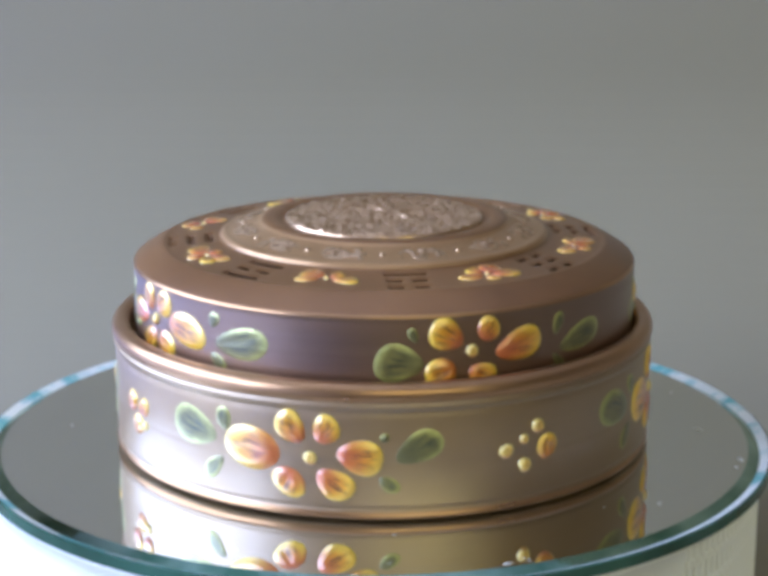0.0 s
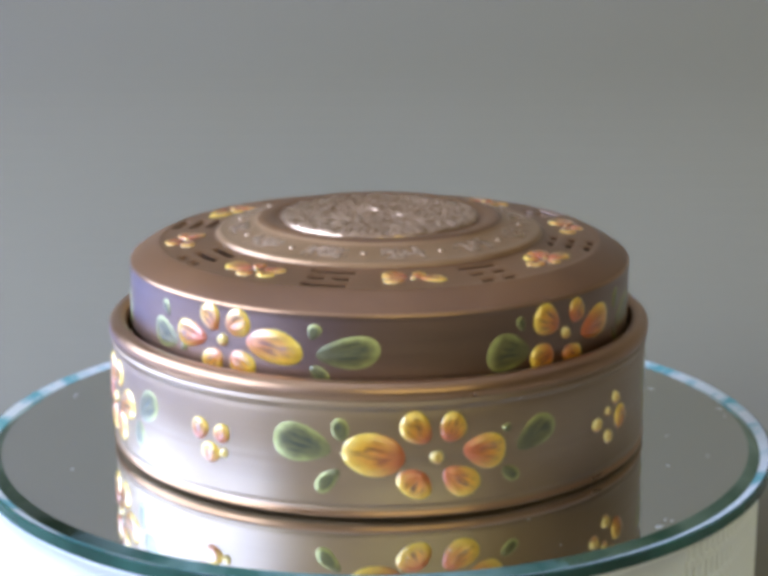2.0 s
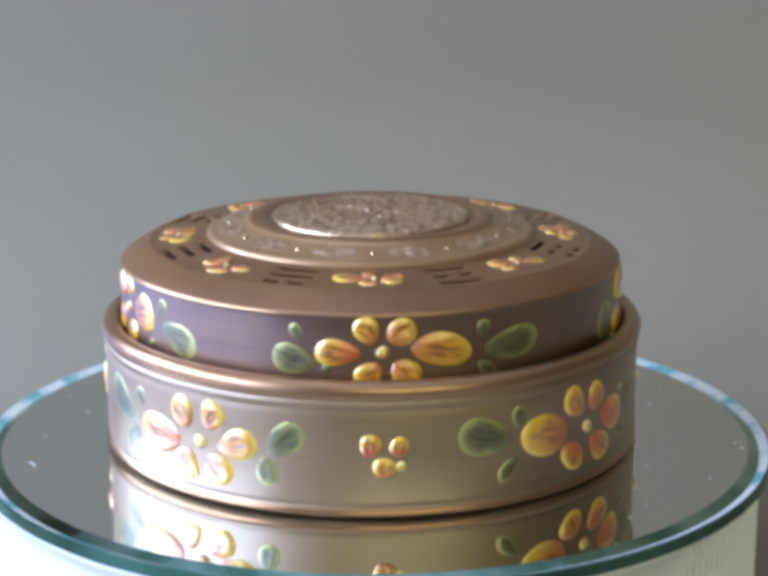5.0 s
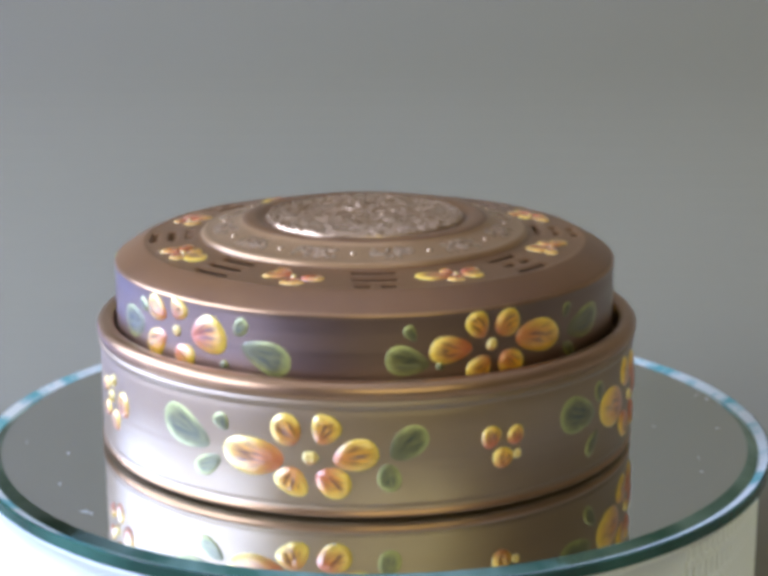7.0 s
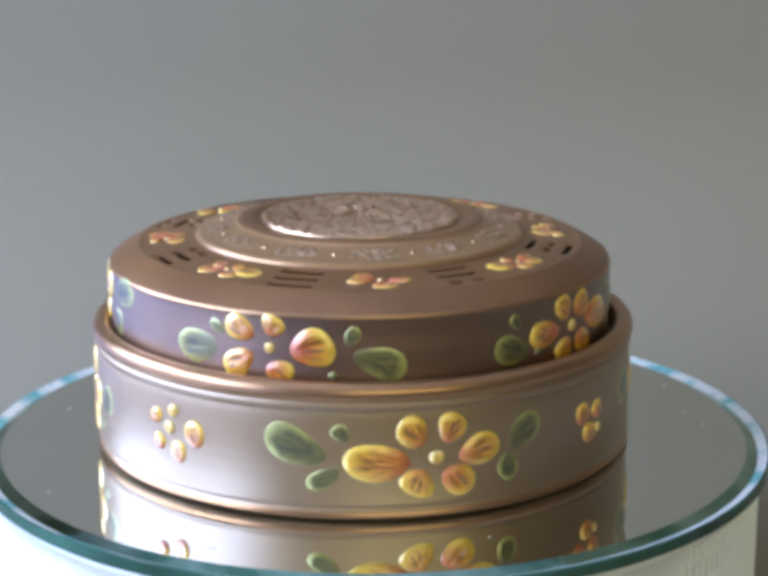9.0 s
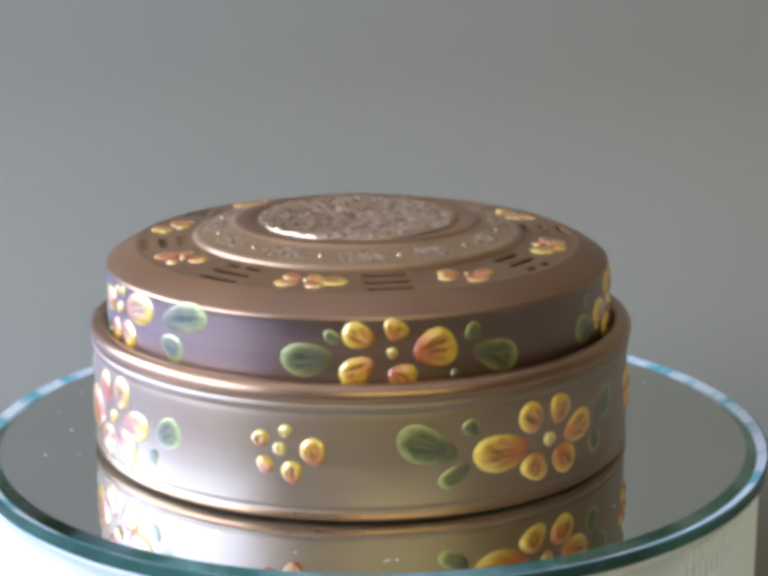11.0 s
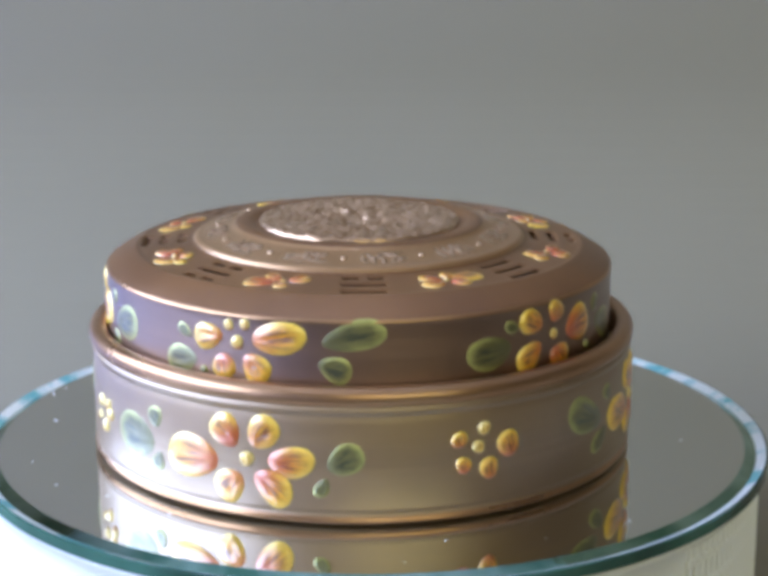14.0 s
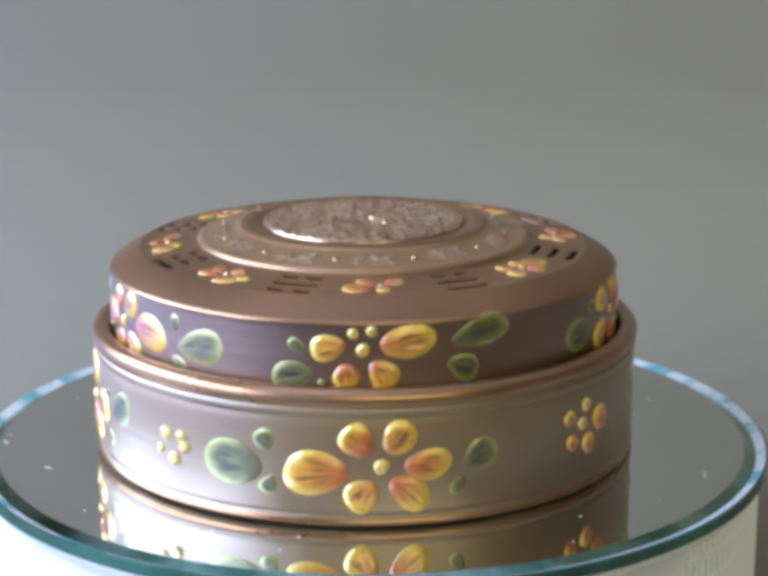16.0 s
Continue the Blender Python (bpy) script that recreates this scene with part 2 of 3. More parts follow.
table = tagged(new("table"), "blue-grey painted table under the turntable", "table")
bm = bmesh.new()
box(bm, -0.172, 0.9, -0.17, TABLE_BACK + 0.10, TABLE_Z - 0.03, TABLE_Z)
bmesh.ops.recalc_face_normals(bm, faces=bm.faces)
bmesh.ops.bevel(bm, geom=bm.edges[:], offset=0.004, segments=2, affect="EDGES")
part("tabletop", bm, TABLE, table, smooth=False)
for lx in (-0.14, 0.85):
    for ly in (-0.13, TABLE_BACK + 0.06):
        bm = bmesh.new()
        box(bm, lx - 0.025, lx + 0.025, ly - 0.025, ly + 0.025, Z0, TABLE_Z - 0.031)
        bmesh.ops.recalc_face_normals(bm, faces=bm.faces)
        bmesh.ops.bevel(bm, geom=bm.edges[:], offset=0.004, segments=2, affect="EDGES")
        part("leg", bm, TABLE, table, smooth=False)


def sweep_card():
    """A card that stands against the wall side of the table and curves forward under the turntable."""
    r, thick = 0.10, 0.0006
    line = [(TABLE_BACK, TABLE_Z + 0.55), (TABLE_BACK, TABLE_Z + 0.30)]
    line += [(TABLE_BACK - r + r * math.cos(radians(a)), TABLE_Z + thick + r - r * math.sin(radians(a))) for a in range(0, 91, 3)]
    line += [(0.05, TABLE_Z + thick), (-0.16, TABLE_Z + thick)]
    back = [(TABLE_BACK + thick, TABLE_Z + 0.55), (TABLE_BACK + thick, TABLE_Z + 0.30)]
    back += [(TABLE_BACK - r + (r + thick) * math.cos(radians(a)), TABLE_Z + thick + r - (r + thick) * math.sin(radians(a))) for a in range(0, 91, 3)]
    back += [(0.05, TABLE_Z), (-0.16, TABLE_Z)]
    bm = bmesh.new()
    loop = line + back[::-1]
    a, b = ([bm.verts.new((x, y, z)) for y, z in loop] for x in (-0.168, 0.75))
    n = len(loop)
    for k in range(n):
        bm.faces.new((a[k], a[(k + 1) % n], b[(k + 1) % n], b[k]))
    m = len(line)
    for side in (a, b):
        for k in range(m - 1):
            bm.faces.new((side[k], side[k + 1], side[n - 2 - k], side[n - 1 - k]))
    bmesh.ops.recalc_face_normals(bm, faces=bm.faces)
    tagged(new("backdrop_card", mesh_of("backdrop_card", bm, BACKDROP, False)), "plain matt grey card curving up behind the turntable", "backdrop")


sweep_card()

# ---- the turntable ----
TOP, PLATE_T = 1.2, 3.0
turntable = tagged(new("turntable"), "white ribbed plastic turntable with a round mirror plate", "turntable")
bm = revolve(smooth_profile([(0, -33.9), (95.3, -33.9), (96.6, -33.0), (96.6, -31.0), (96.4, -30.2), (96.4, -4.6), (97.6, -4.2), (97.8, -2.8), (96.8, -2.45), (0, -2.45)], 1), 192)
part("base_body", bm, WHITE, turntable, "white moulded plastic drum")


def rib_mesh():
    bm = bmesh.new()
    box(bm, -0.0005, 0.0005, -0.0978, -0.0962, -0.0304, -0.0044)
    bmesh.ops.recalc_face_normals(bm, faces=bm.faces)
    bmesh.ops.bevel(bm, geom=[e for e in bm.edges if abs(e.verts[0].co.z - e.verts[1].co.z) > 0.01], offset=0.0004, segments=1, affect="EDGES")
    return mesh_of("rib", bm, WHITE, False)


GREY = plain("grey_plastic", (0.52, 0.52, 0.53), (0.56, 0.56, 0.57), 60, 0.5)
bm = bmesh.new()
strip = [[bm.verts.new((r * math.sin(radians(a)), -r * math.cos(radians(a)), z)) for r, z in ((0.0962, -0.0300), (0.0967, -0.0300), (0.0967, -0.0046), (0.0962, -0.0046))] for a in range(47, 152, 2)]
for p, q in zip(strip, strip[1:]):
    for i in range(4):
        bm.faces.new((p[i], p[(i + 1) % 4], q[(i + 1) % 4], q[i]))
bm.faces.new(strip[0]), bm.faces.new(strip[-1])
bmesh.ops.recalc_face_normals(bm, faces=bm.faces)
part("grille_backing", bm, GREY, turntable, "grey backing behind the ribs", smooth=False)
_rib = rib_mesh()
for k in range(30, 98):
    ob = new("rib", _rib)
    ob.parent = turntable
    ob.rotation_euler[2] = 2 * math.pi * k / 232
for z in (-8.2, -14.2):
    bm = bmesh.new()
    arc = [radians(46 + i) for i in range(24)]
    ring = [[bm.verts.new((r / 1000 * math.sin(a), -r / 1000 * math.cos(a), zz / 1000)) for r, zz in ((96.2, z - 0.5), (97.5, z - 0.5), (97.5, z + 0.5), (96.2, z + 0.5))] for a in arc]
    for p, q in zip(ring, ring[1:]):
        for i in range(4):
            bm.faces.new((p[i], p[(i + 1) % 4], q[(i + 1) % 4], q[i]))
    bm.faces.new(ring[0]), bm.faces.new(ring[-1])
    bmesh.ops.recalc_face_normals(bm, faces=bm.faces)
    part("grille_bar", bm, WHITE, turntable, smooth=False)

# a mirror disc, edge ground to a green bevel; added lip imitates lit glass
bm = revolve([(0, TOP), (50, TOP), (94.2, TOP), (94.2, TOP - PLATE_T), (0, TOP - PLATE_T)], 256, False)
mirror_plate = part("mirror_plate", bm, SILVER, turntable, "round mirror glass with a green bevelled edge", smooth=False)
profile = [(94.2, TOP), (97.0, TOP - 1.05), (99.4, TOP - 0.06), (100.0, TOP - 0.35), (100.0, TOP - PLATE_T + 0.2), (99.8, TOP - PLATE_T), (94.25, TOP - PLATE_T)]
part("bevelled_rim", revolve(profile, 256, True, [1, 0, 2, 2, 2, 2, 2]), [GLINT_LIP, BEVEL, GLASS_EDGE], mirror_plate, "green bevelled glass rim with an added lip and painted glints", smooth=False)


def dust():
    rnd = random.Random(5)
    bm = bmesh.new()
    for _ in range(24):
        a, r = rnd.uniform(0, 2 * math.pi), rnd.uniform(0.071, 0.093)
        ln, wd, tw = rnd.choice((0.0002, 0.0003, 0.0004, 0.0005, 0.0013)), rnd.uniform(0.00012, 0.00028), rnd.uniform(0, 3.1)
        m = Matrix.Translation((r * math.sin(a), -r * math.cos(a), TOP / 1000 + 0.00006)) @ Matrix.Rotation(tw, 4, "Z") @ Matrix.Diagonal((ln, wd, 0.0001, 1))
        bmesh.ops.create_icosphere(bm, subdivisions=1, radius=1, matrix=m)
    ob = part("dust_specks", bm, DUST, mirror_plate, "pale dust specks and fine scratches")
    tagged(ob, kind="stuff")


dust()

# ---- the incense burner ----
burner = tagged(new("incense_burner"), "round bronze-glazed incense burner with raised enamel flowers on a mirror", "incense burner")
BOWL_AT, LID_AT = (0.00254, 0.00149, 0.0), (0.00304, 0.00201, 0.0)
R_BOWL, R_LID = 67.15, 62.45
bowl_outer = [(58.5, 1.22), (64.6, 1.22), (66.3, 1.6), (67.4, 2.4), (67.5, 3.2), (67.1, 3.9), (66.8, 4.4), (67.1, 4.9), (67.2, 5.6), (67.15, 6.4), (67.15, 25.8), (66.9, 26.9),
              (67.5, 27.6), (67.6, 28.5), (67.1, 29.1), (67.7, 29.7), (68.0, 30.7), (67.8, 32.1), (66.8, 33.2), (65.3, 33.5), (63.9, 33.0), (63.3, 31.6), (63.2, 27.6), (60.6, 27.4)]


def turned(profile, radius, seed, depth):
    """Adds the faint turning lines that the potter's tool left on a straight wall."""
    out = []
    for (r0, z0), (r1, z1) in zip(profile, profile[1:]):
        out.append((r0, z0))
        if z1 - z0 > 3 and abs(r0 - radius) < 0.3 and abs(r1 - radius) < 0.3:
            steps = int((z1 - z0) / 0.35)
            out += [(r0 + (r1 - r0) * k / steps + depth * noise.noise(Vector((z0 + (z1 - z0) * k / steps, seed, 0)) * 0.9), z0 + (z1 - z0) * k / steps) for k in range(1, steps)]
    return out + [profile[-1]]


outer = turned(smooth_profile(bowl_outer, 2), R_BOWL, 2.0, 0.055)
profile = outer + [(60.2, 26.0), (60.0, 5.0), (0, 5.0), (0, 2.0), (58.0, 2.0)]
idx = [1 if (29.3 < z < 33.9 and r > 63.5) or (1.9 < z < 3.7 and r > 66.6) else 0 for r, z in profile]
bowl = part("bowl", revolve(profile, 224, True, idx), [GLAZE, COPPER], burner, "bronze-glazed round bowl with a copper rim", at=BOWL_AT)


def top_z(r):
    """Height of the lid's sloping top ring, in mm."""
    return 51.4 + (54.4 - r) * 0.09


def lid_mesh():
    wall = smooth_profile([(58.3, 28.0), (61.9, 27.5), (62.45, 28.4), (62.45, 46.3), (62.65, 46.9), (62.3, 47.6), (59.0, 49.7), (56.2, 51.1), (55.2, 51.5), (54.6, 51.46)], 2)
    wall.append((54.0, top_z(54.0)))
    wall = turned(wall, R_LID, 7.0, 0.03)
    inner = [(42.0, top_z(42.0))] + smooth_profile([(41.2, top_z(41.2)), (40.9, 52.9), (40.6, 53.6), (39.8, 54.0), (38.8, 54.0), (31.5, 55.8), (30.6, 56.6), (29.6, 57.0), (27.4, 56.95), (26.2, 56.6), (25.4, 56.2), (24.2, 56.1)], 2) + [(0, 56.1)]
    n = 720
    under = [(0, 53.0), (24, 52.6), (40, 49.6), (53, 47.6), (58.3, 45.0), (58.3, 29.0)]
    bm = revolve(wall, 240, False, [1 if 46.6 < z < 47.4 else 2 if z >= 47.4 else 0 for r, z in wall])
    b2 = revolve(inner, 240, False)
    for f in b2.faces:
        r = f.calc_center_median().xy.length * 1000
        f.material_index = 3 if 30.6 < r < 40.9 else 2
    b3 = revolve(under, 120, False)
    for f in b3.faces:
        f.material_index = 0
    for b in (b2, b3):
        me = bpy.data.meshes.new("tmp")
        b.to_mesh(me)
        b.free()
        bm.from_mesh(me)
        bpy.data.meshes.remove(me)
    # the pierced ring: three rows of slots, whole or broken, at eight places
    cells, r0, dr = 24, 42.0, 0.5
    SIGNS = ((1, 1, 1), (1, 1, 0), (1, 0, 1), (1, 0, 0), (0, 0, 0), (0, 0, 1), (0, 1, 0), (0, 1, 1))
    cut = [[False] * n for _ in range(cells)]
    for k, sign in enumerate(SIGNS):
        mid = 231.0 + 45.0 * k
        for row, whole in enumerate(sign):
            rc = 43.6 + 4.6 * row
            for j in range(cells):
                r = r0 + (j + 0.5) * dr
                if abs(r - rc) > 0.85:
                    continue
                for i in range(n):
                    d = (i + 0.5) * 360 / n - mid
                    d = ((d + 180) % 360 - 180) * math.pi / 180 * r
                    if (whole and abs(d) < 4.9) or (not whole and 1.2 < abs(d) < 4.6):
                        cut[j][i] = True
    grid = {}

    def worn(j, i):
        """Whether a point lies on a slot's rounded edge."""
        return any(0 <= jj < cells and cut[jj][ii % n] for jj in (j - 1, j) for ii in (i - 1, i))

    def vert(j, i, low):
        key = (j, i % n, low)
        if key not in grid:
            a, r = 2 * math.pi * (i % n) / n, r0 + j * dr
            grid[key] = bm.verts.new((r * math.sin(a) / 1000, -r * math.cos(a) / 1000, (top_z(r) - (4.5 if low else 0.4 if worn(j, i) else 0)) / 1000))
        return grid[key]
    for j in range(cells):
        for i in range(n):
            if not cut[j][i]:
                f = bm.faces.new((vert(j, i, 0), vert(j, i + 1, 0), vert(j + 1, i + 1, 0), vert(j + 1, i, 0)))
                f.normal_update()
                if f.normal.z < 0:
                    f.normal_flip()
                f.material_index = 2
                continue
            f = bm.faces.new((vert(j, i, 1), vert(j, i + 1, 1), vert(j + 1, i + 1, 1), vert(j + 1, i, 1)))
            f.normal_update()
            if f.normal.z < 0:
                f.normal_flip()
            f.material_index = 2
            for dj, di, a, b in ((-1, 0, (j, i), (j, i + 1)), (1, 0, (j + 1, i), (j + 1, i + 1)), (0, -1, (j, i), (j + 1, i)), (0, 1, (j, i + 1), (j + 1, i + 1))):
                jj, ii = j + dj, (i + di) % n
                if 0 <= jj < cells and cut[jj][ii]:
                    continue
                f = bm.faces.new((vert(*a, 0), vert(*b, 0), vert(*b, 1), vert(*a, 1)))
                f.material_index = 2
                f.smooth = False
    return bm


lid = part("lid", lid_mesh(), [GLAZE_LID, COPPER, TOP_GLAZE, COLLAR], burner, "plum-brown lid pierced with slots, with enamel flowers", at=LID_AT)


def medallion():
    bm = bmesh.new()
    n, rings = 320, 84
    rows = []
    for j in range(rings + 1):
        r = 24.7 * j / rings
        row = []
        for k in range(n if j else 1):
            a = 2 * math.pi * k / n
            x, y = r * math.sin(a), -r * math.cos(a)
            p = Vector((x * 0.40, y * 0.40, 3.0))
            w = noise.noise_vector(p * 0.8) * 1.1
            h = 1.0 - abs(noise.noise(p + w)) * 3.2
            h = max(0.0, h) * 0.85 + noise.noise(Vector((x, y, 1)) * 0.9) * 0.18
            edge = min(1.0, (24.7 - r) / 0.5)
            z = 57.0 + 0.2 * (1 - (r / 24.7) ** 2) + h * min(1, edge) * 0.8 - (1 - edge) * 0.2
            row.append(bm.verts.new((x / 1000, y / 1000, z / 1000)))
        rows.append(row)
    low = [bm.verts.new((24.8 * math.sin(2 * math.pi * k / n) / 1000, -24.8 * math.cos(2 * math.pi * k / n) / 1000, 0.0559)) for k in range(n)]
    rows.append(low)
    for a, b in zip(rows, rows[1:]):
        for k in range(n):
            q = (k + 1) % n
            bm.faces.new((a[0], b[k], b[q]) if len(a) == 1 else (a[k], b[k], b[q], a[q]))
    bmesh.ops.recalc_face_normals(bm, faces=bm.faces)
    part("medallion", bm, RELIEF, lid, "round medallion with dense carved relief")


medallion()


# ---- raised enamel work ----
def on_wall(radius):
    """Maps mm along the wall and mm up to a point of a round wall; lift stands off it."""
    def at(s, z, lift):
        a = s / radius
        return ((radius + lift) * math.sin(a) / 1000, -(radius + lift) * math.cos(a) / 1000, z / 1000)
    return at


def on_top(s, q, lift):
    """Maps mm along the circle of 48 mm and the radius in mm to the lid's top ring."""
    a = s / 48.0
    return (q * math.sin(a) / 1000, -q * math.cos(a) / 1000, (top_z(q) + lift) / 1000)


def pad(at, s0, z0, s1, z1, half, taper, height, trough, name, mat, parent, seed):
    """One stroke of thick enamel from its inner tip (s0, z0) to its outer tip: a rounded pad with a fuller rim and a brushed trough."""
    rnd = random.Random(seed)
    cs, cz, ds, dz = (s0 + s1) / 2, (z0 + z1) / 2, (s1 - s0) / 2, (z1 - z0) / 2
    a = math.hypot(ds, dz) or 0.1
    ux, uz = ds / a, dz / a
    n, steps = 36, (0.0, 0.15, 0.3, 0.45, 0.58, 0.70, 0.80, 0.88, 0.94, 0.98, 1.0, 1.02)
    bm = bmesh.new()
    lay, lay2 = bm.loops.layers.uv.new("stroke"), bm.loops.layers.uv.new("brush")
    ph1, ph2 = rnd.uniform(0, 6.3), rnd.uniform(0, 6.3)
    rows, info = [], {}
    for rho in steps:
        row = []
        for k in range(n if rho else 1):
            th = 2 * math.pi * k / n
            wob = 1 + 0.05 * math.sin(2 * th + ph1) + 0.03 * math.sin(3 * th + ph2)
            u = a * math.cos(th) * rho * wob
            v = half * math.sin(th) * rho * wob * (1 + taper * math.cos(th)) ** 0.7
            dome = (1 - min(rho, 1.0) ** 4.5)
            dip = trough * math.exp(-((rho / 0.62) ** 2)) * (0.8 + 0.4 * math.sin(th + ph2))
            lift = -0.25 if rho > 1 else height * (dome - dip) + 0.02
            if rho <= 1:
                fan = v / half / (u / a + 1.45)
                lift += 0.12 * height * math.sin(11 * fan + ph1) * (1 - rho ** 2) * min(1.0, rho * 3)
            vert = bm.verts.new(at(cs + u * ux - v * uz, cz + u * uz + v * ux, lift))
            info[vert] = (((u / a + 1) / 2, min(rho, 1.0)), (u / a, v / half))
            row.append(vert)
        rows.append(row)
    for p, q in zip(rows, rows[1:]):
        for k in range(n):
            m = (k + 1) % n
            f = bm.faces.new((p[0], q[k], q[m]) if len(p) == 1 else (p[k], q[k], q[m], p[m]))
            for loop in f.loops:
                loop[lay].uv, loop[lay2].uv = info[loop.vert]
    bmesh.ops.recalc_face_normals(bm, faces=bm.faces)
    return part(name, bm, mat, parent)


def enamel_group(rows, radius, parent, turn=0.0, seed=1):
    at = on_wall(radius)
    for i, row in enumerate(rows):
        kind = row[0]
        if kind in ("p", "l"):
            _, p0, z0, p1, z1, half = row
            p1 = p0 + ((p1 - p0 + 180) % 360 - 180)
            half *= 0.94
            s0, s1 = radians(p0 + turn) * radius, radians(p1 + turn) * radius
            if kind == "p":
                big = half > 4.0 and math.hypot(s1 - s0, z1 - z0) > 11.5
                pad(at, s0, z0, s1, z1, half, 0.15 if big else 0.26, 0.85, 0.3, "petal", YELLOW, parent, seed * 50 + i)
            else:
                pad(at, s0, z0, s1, z1, half, 0.32, 0.29, 0.6 if half > 3 else 0.15, "leaf", GREEN, parent, seed * 50 + i)
        else:
            _, p, z, r = row
            s = radians(p + turn) * radius
            pad(at, s, z - r, s, z + r, r, 0.1, 0.9 if r > 1.4 else 0.7, 0.12 if r < 1.9 else 0.4, "bead", GREEN if kind == "bg" else BEAD if r < 1.85 else YELLOW, parent, seed * 50 + i)


# strokes: inner tip (degrees round the pot, mm up), outer tip, half width; beads: place and radius
BOWL_A = [
    ("p", 340.0, 16.7, 328.0, 17.0, 5.4),
    ("p", 344.0, 19.6, 340.0, 25.8, 3.7),
    ("p", 347.5, 19.6, 350.5, 25.5, 3.3),
    ("p", 351.0, 16.9, 0.1, 16.2, 4.2),
    ("p", 342.8, 13.1, 340.5, 7.0, 4.4),
    ("p", 347.5, 12.8, 353.7, 7.5, 3.8),
    ("b", 345.9, 15.9, 1.6),
    ("l", 325.5, 17.2, 314.6, 20.9, 4.7),
    ("l", 328.3, 19.9, 326.9, 25.1, 2.1),
    ("l", 327.1, 13.2, 323.1, 8.2, 2.1),
    ("l", 2.6, 16.2, 10.8, 21.3, 3.9),
    ("bg", 0.1, 21.1, 1.1),
    ("l", 359.2, 12.0, 2.7, 8.7, 1.7),
]
BOWL_C = [
    ("p", 256.9, 14.4, 244.7, 15.9, 4.9),
    ("p", 260.1, 19.2, 255.3, 24.6, 3.7),
    ("p", 263.9, 19.5, 266.7, 25.4, 3.7),
    ("p", 266.7, 16.0, 275.4, 17.3, 3.9),
    ("p", 259.5, 13.3, 257.8, 7.0, 4.3),
    ("p", 263.9, 13.0, 269.5, 7.5, 3.7),
    ("b", 262.4, 15.8, 1.8),
    ("l", 240.8, 16.1, 229.7, 21.5, 4.7),
    ("l", 245.2, 20.3, 243.0, 23.8, 2.1),
    ("l", 243.6, 13.4, 237.9, 9.4, 2.5),
    ("l", 277.3, 16.7, 284.7, 21.7, 3.7),
    ("l", 277.0, 15.0, 277.7, 8.1, 2.7),
]
BOWL_E = [
    ("p", 156.4, 14.5, 143.4, 13.9, 5.3),
    ("p", 160.4, 18.6, 155.3, 24.8, 3.8),
    ("p", 162.9, 19.7, 168.5, 24.9, 3.9),
    ("p", 166.6, 15.9, 175.8, 16.0, 3.9),
    ("p", 161.0, 11.8, 156.3, 6.5, 4.2),
    ("p", 164.0, 12.6, 171.3, 6.9, 3.9),
    ("b", 162.4, 15.8, 1.8),
    ("l", 140.0, 15.1, 127.0, 14.6, 5.4),
    ("l", 141.1, 18.7, 139.1, 23.3, 2.5),
    ("l", 141.5, 12.7, 140.2, 8.5, 2.2),
    ("l", 178.2, 15.4, 184.9, 18.5, 3.9),
    ("l", 178.0, 12.6, 176.3, 8.2, 1.7),
]
SPRIG_A = [
    ("b", 31.0, 20.8, 1.7),
    ("b", 27.9, 18.2, 1.2),
    ("b", 24.0, 16.0, 1.8),
    ("b", 28.1, 12.1, 1.7),
    ("b", 33.3, 15.6, 2.9),
]
SPRIG_B = [
    ("b", 297.6, 18.8, 2.6),
    ("b", 303.0, 18.5, 2.3),
    ("b", 300.2, 13.6, 2.6),
    ("b", 303.4, 14.0, 1.2),
]
SPRIG_C = [
    ("b", 203.3, 20.3, 2.0),
    ("b", 208.4, 22.5, 1.6),
    ("b", 207.2, 18.3, 1.6),
    ("b", 204.2, 14.3, 2.0),
    ("b", 213.7, 18.0, 3.1),
    ("b", 209.5, 13.0, 2.5),
]
SPRIG_D = [
    ("b", 117.2, 18.1, 1.7),
    ("b", 121.3, 18.2, 1.5),
    ("b", 115.6, 14.1, 1.2),
    ("b", 119.4, 12.5, 1.7),
    ("b", 122.1, 16.0, 1.7),
]
LID_A = [
    ("p", 15.4, 40.5, 9.2, 44.9, 4.0),
    ("p", 19.7, 41.2, 23.0, 45.4, 3.2),
    ("p", 23.1, 38.0, 34.3, 39.8, 3.9),
    ("p", 14.4, 35.5, 8.2, 32.5, 3.7),
    ("p", 17.6, 34.7, 22.6, 31.2, 3.3),
    ("b", 17.8, 38.7, 1.5),
    ("l", 7.4, 36.0, 357.6, 37.3, 4.7),
    ("l", 6.1, 41.1, 4.9, 44.7, 1.1),
    ("l", 38.1, 39.6, 39.4, 44.6, 1.7),
    ("l", 39.6, 36.5, 52.4, 39.0, 3.4),
    ("l", 37.5, 35.1, 40.5, 31.6, 1.2),
    ("bg", 6.7, 31.3, 0.7),
]
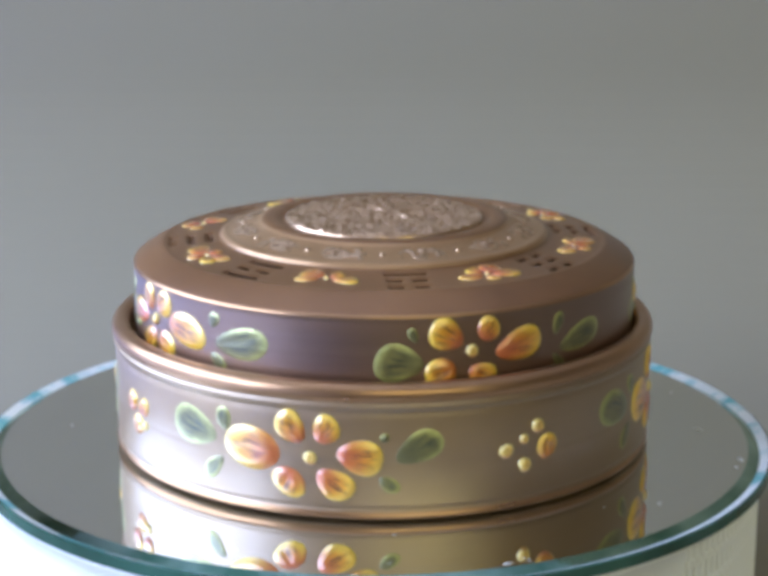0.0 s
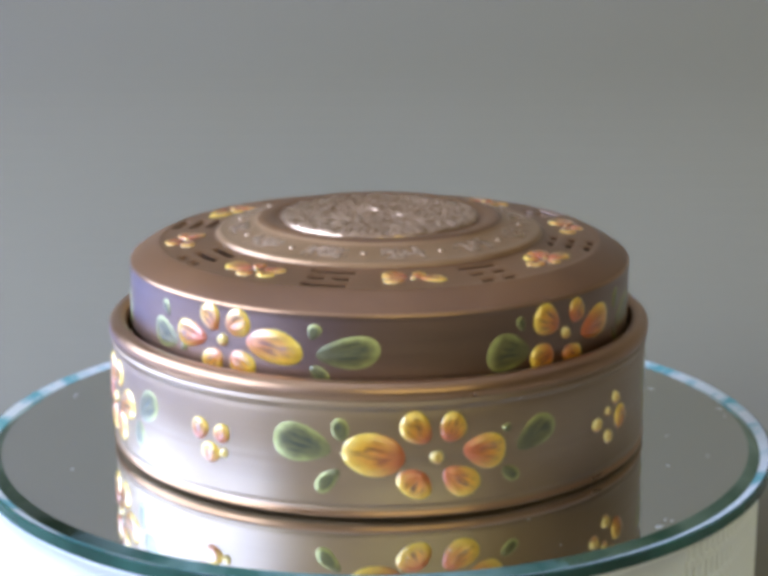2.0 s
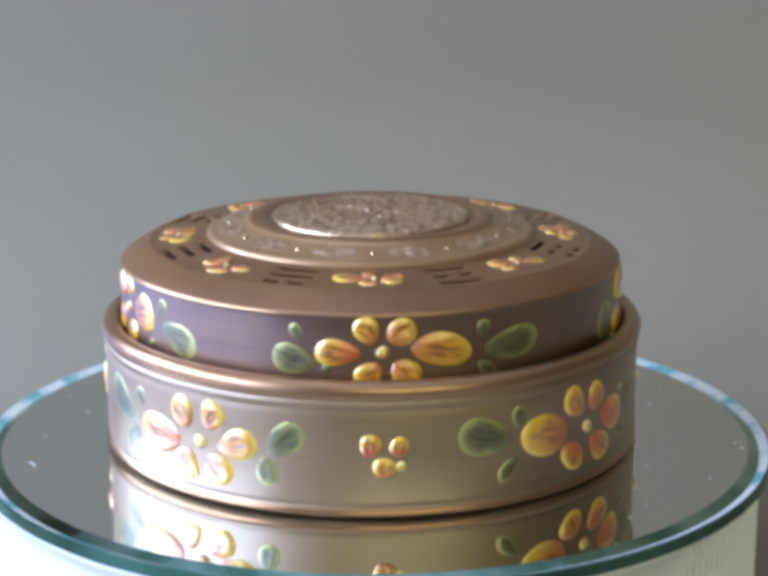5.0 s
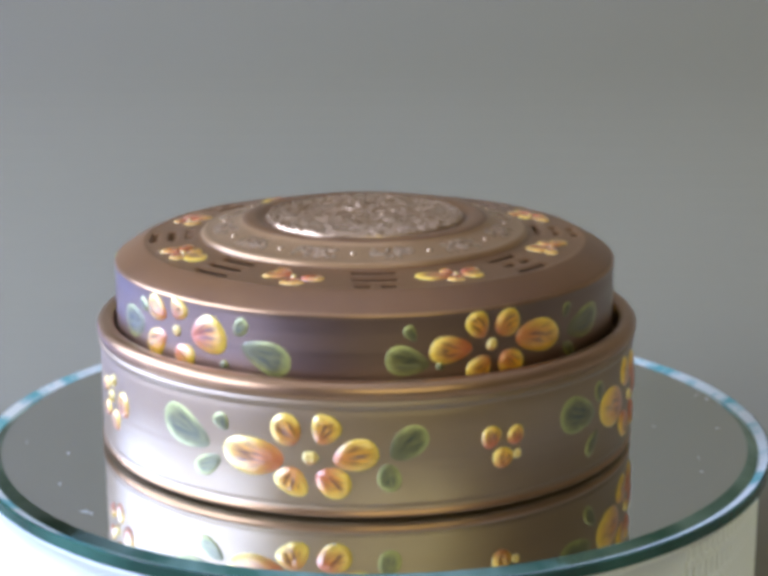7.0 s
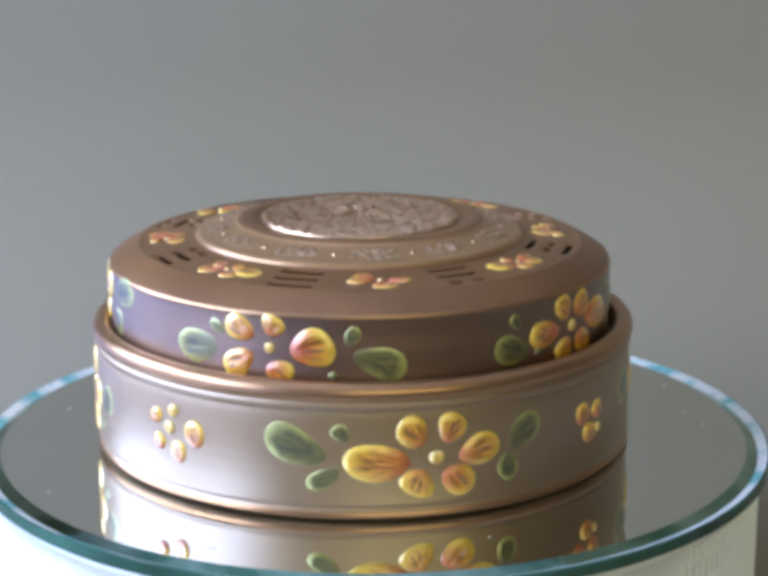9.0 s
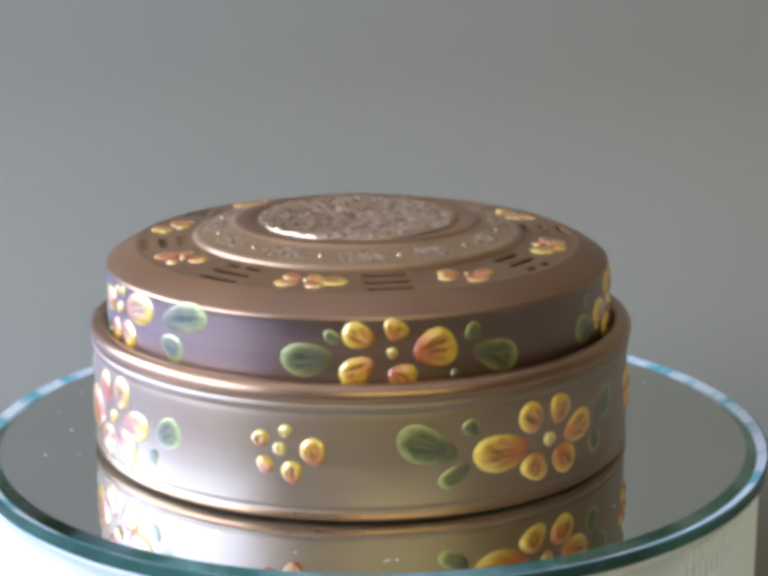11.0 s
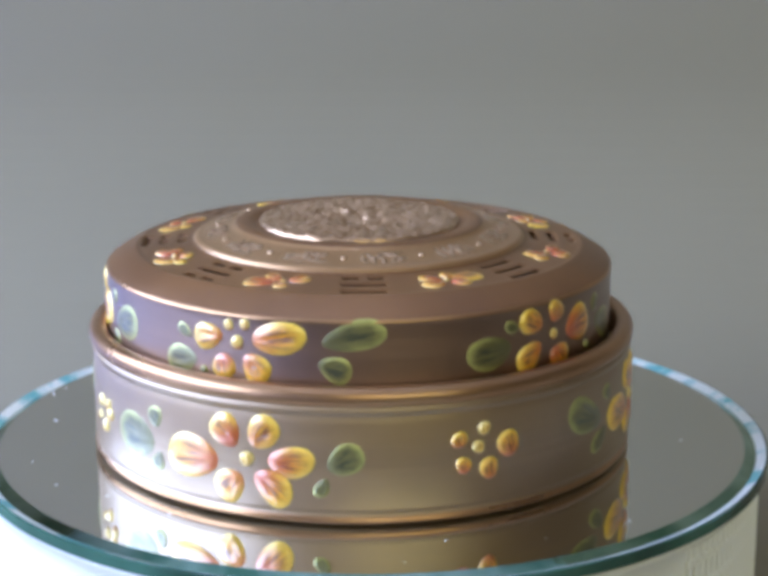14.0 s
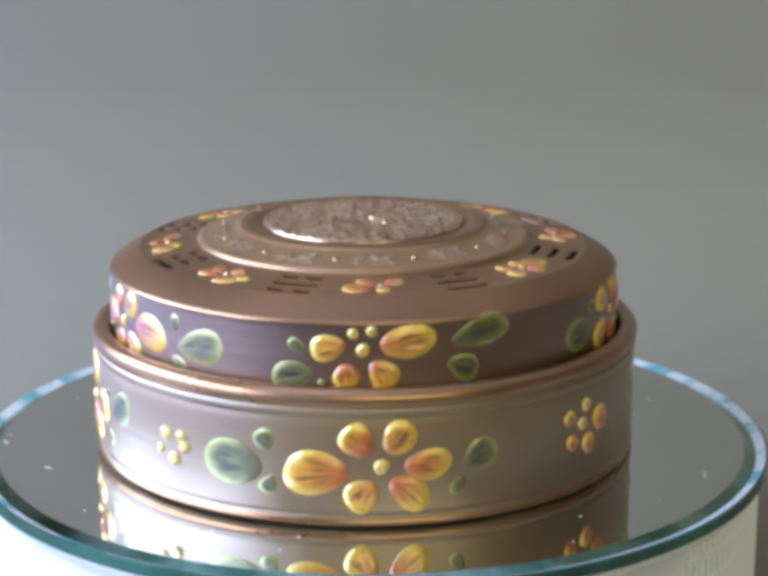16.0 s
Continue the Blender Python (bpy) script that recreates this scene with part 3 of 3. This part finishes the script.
LID_B = [
    ("p", 295.7, 38.1, 286.3, 39.0, 3.3),
    ("p", 298.8, 41.1, 295.3, 46.2, 3.2),
    ("p", 301.3, 41.2, 306.9, 45.2, 3.3),
    ("p", 306.4, 39.4, 318.8, 38.3, 4.3),
    ("p", 299.3, 36.0, 295.6, 30.7, 3.4),
    ("p", 302.1, 35.9, 307.9, 31.7, 3.3),
    ("b", 300.3, 38.7, 1.5),
    ("l", 286.5, 35.6, 277.0, 37.4, 3.4),
    ("l", 283.5, 41.2, 281.6, 44.6, 1.5),
    ("l", 322.2, 37.3, 334.9, 39.8, 4.0),
    ("l", 320.8, 41.3, 322.1, 44.8, 1.6),
    ("l", 320.6, 35.1, 324.3, 32.0, 1.7),
    ("bg", 288.7, 34.9, 1.0),
]
LID_D = [
    ("p", 225.9, 41.5, 220.1, 45.2, 3.3),
    ("p", 229.4, 42.4, 231.4, 46.7, 3.2),
    ("p", 234.1, 38.7, 243.3, 41.1, 4.7),
    ("p", 225.9, 37.5, 219.3, 33.2, 3.4),
    ("p", 229.4, 35.7, 234.1, 31.9, 3.4),
    ("b", 229.7, 39.3, 1.3),
    ("l", 217.8, 38.8, 207.0, 36.8, 4.0),
    ("l", 219.4, 42.2, 215.9, 43.8, 1.5),
    ("l", 245.6, 40.7, 248.0, 44.9, 1.8),
    ("l", 247.5, 38.8, 257.7, 34.7, 4.0),
    ("bg", 242.8, 33.7, 1.0),
]
LID_E = [
    ("p", 155.8, 42.0, 148.5, 41.2, 3.2),
    ("b", 157.3, 44.8, 1.3),
    ("b", 161.0, 45.3, 1.3),
    ("p", 162.2, 42.0, 174.3, 43.6, 3.9),
    ("p", 156.2, 38.1, 155.7, 32.5, 3.3),
    ("p", 160.7, 38.1, 166.0, 33.0, 3.4),
    ("b", 159.2, 41.0, 1.6),
    ("l", 149.2, 36.2, 140.4, 33.9, 3.3),
    ("l", 147.7, 40.6, 144.2, 43.1, 1.5),
    ("bg", 151.0, 33.5, 1.0),
    ("l", 177.4, 42.7, 190.2, 45.0, 3.7),
    ("l", 176.9, 37.8, 183.0, 34.8, 3.3),
]
for k, rows in enumerate((BOWL_A, BOWL_C, BOWL_E, SPRIG_A, SPRIG_B, SPRIG_C, SPRIG_D)):
    enamel_group(rows, R_BOWL, bowl, 0.0, k + 1)
enamel_group(BOWL_A, R_BOWL, bowl, 94.0, 11)
for k, rows in enumerate((LID_A, LID_B, LID_D, LID_E)):
    enamel_group(rows, R_LID, lid, 0.0, k + 21)
enamel_group(LID_B, R_LID, lid, -205.0, 31)


def top_flowers():
    """Small low flowers on the lid's ring, each with four or five uneven strokes."""
    rnd = random.Random(8)
    for k in range(8):
        mid = radians(208.8 + 45 * k) * 48.0
        for i in range(5):
            if k % 2 and i == (k + 3) % 5:
                continue
            a = 2 * math.pi * (i + 0.25 * (k % 3)) / 5 + rnd.uniform(-0.25, 0.25)
            big = 1.4 if i == k % 5 else rnd.uniform(0.8, 1.15)
            reach = 3.5 * big + 1.7
            ca, sa = math.cos(a), math.sin(a)
            pad(on_top, mid + 1.6 * ca, 48.3 + 1.0 * sa, mid + (1.6 + reach * 1.22) * ca, 48.3 + (0.8 + reach * 0.72) * sa, 2.0 * big, 0.3, 0.6, 0.4, "petal", PEACH if rnd.random() < 0.55 else YELLOW, lid, 900 + 10 * k + i)
        pad(on_top, mid - 0.6, 48.3, mid + 0.6, 48.3, 0.6, 0.0, 0.6, 0.0, "bead", BEAD, lid, 990 + k)


top_flowers()


def ring_reliefs():
    """Raised marks and studs on the sloping collar round the medallion."""
    def collar(a, r, lift):
        z = 54.0 + (38.8 - r) * 0.2466 + lift
        return (r * math.sin(a) / 1000, -r * math.cos(a) / 1000, z / 1000)
    bm = bmesh.new()
    n, rings = 660, 22
    rows = []
    for j in range(rings + 1):
        r = 32.0 + 6.4 * j / rings
        row = []
        for k in range(n):
            a = 2 * math.pi * k / n
            off = ((math.degrees(a) - 284 + 15) % 30 - 15) / 15.0
            env = max(0.0, 1 - abs(off / 0.62) ** 4) * max(0.0, 1 - abs((r - 35.2) / 3.0) ** 4)
            p = Vector((r * math.sin(a), -r * math.cos(a), 0)) * 0.42
            ridge = max(0.0, 1 - abs(noise.noise(p + noise.noise_vector(p * 0.7) * 0.8)) * 3.6)
            row.append(bm.verts.new(collar(a, r, 0.6 * env * ridge - 0.06)))
        rows.append(row)
    for p, q in zip(rows, rows[1:]):
        for k in range(n):
            m = (k + 1) % n
            bm.faces.new((p[k], q[k], q[m], p[m]))
    bmesh.ops.recalc_face_normals(bm, faces=bm.faces)
    part("collar_relief", bm, RELIEF, lid, "worn raised marks round the collar")
    for k in range(12):
        bm = bmesh.new()
        bmesh.ops.create_uvsphere(bm, u_segments=14, v_segments=8, radius=0.0008, matrix=Matrix.Translation(collar(radians(299 + 30 * k), 35.2, -0.25)))
        part("stud", bm, RELIEF, lid)


ring_reliefs()


def motions():
    """The mirror and the burner on it turn together, about twelve and a half degrees a second."""
    knots = ((0.0, 0.0), (4.0, 49.77), (6.5, 80.74), (9.0, 111.92), (11.5, 144.07), (16.0, 200.86))
    times = [t for t, _ in knots]
    rows = []
    for t in range(17):
        turn = float(np.interp(t, times, [a for _, a in knots]))
        rows.append((float(t), pose(0, 0, 0, 0, 0, turn)))
    walk(burner, rows)
    walk(mirror_plate, [(t, pose(0.0002, 0, 0, 0, -0.18, 0) @ m @ pose(0.0004, -0.0003, 0)) for t, m in rows])


motions()
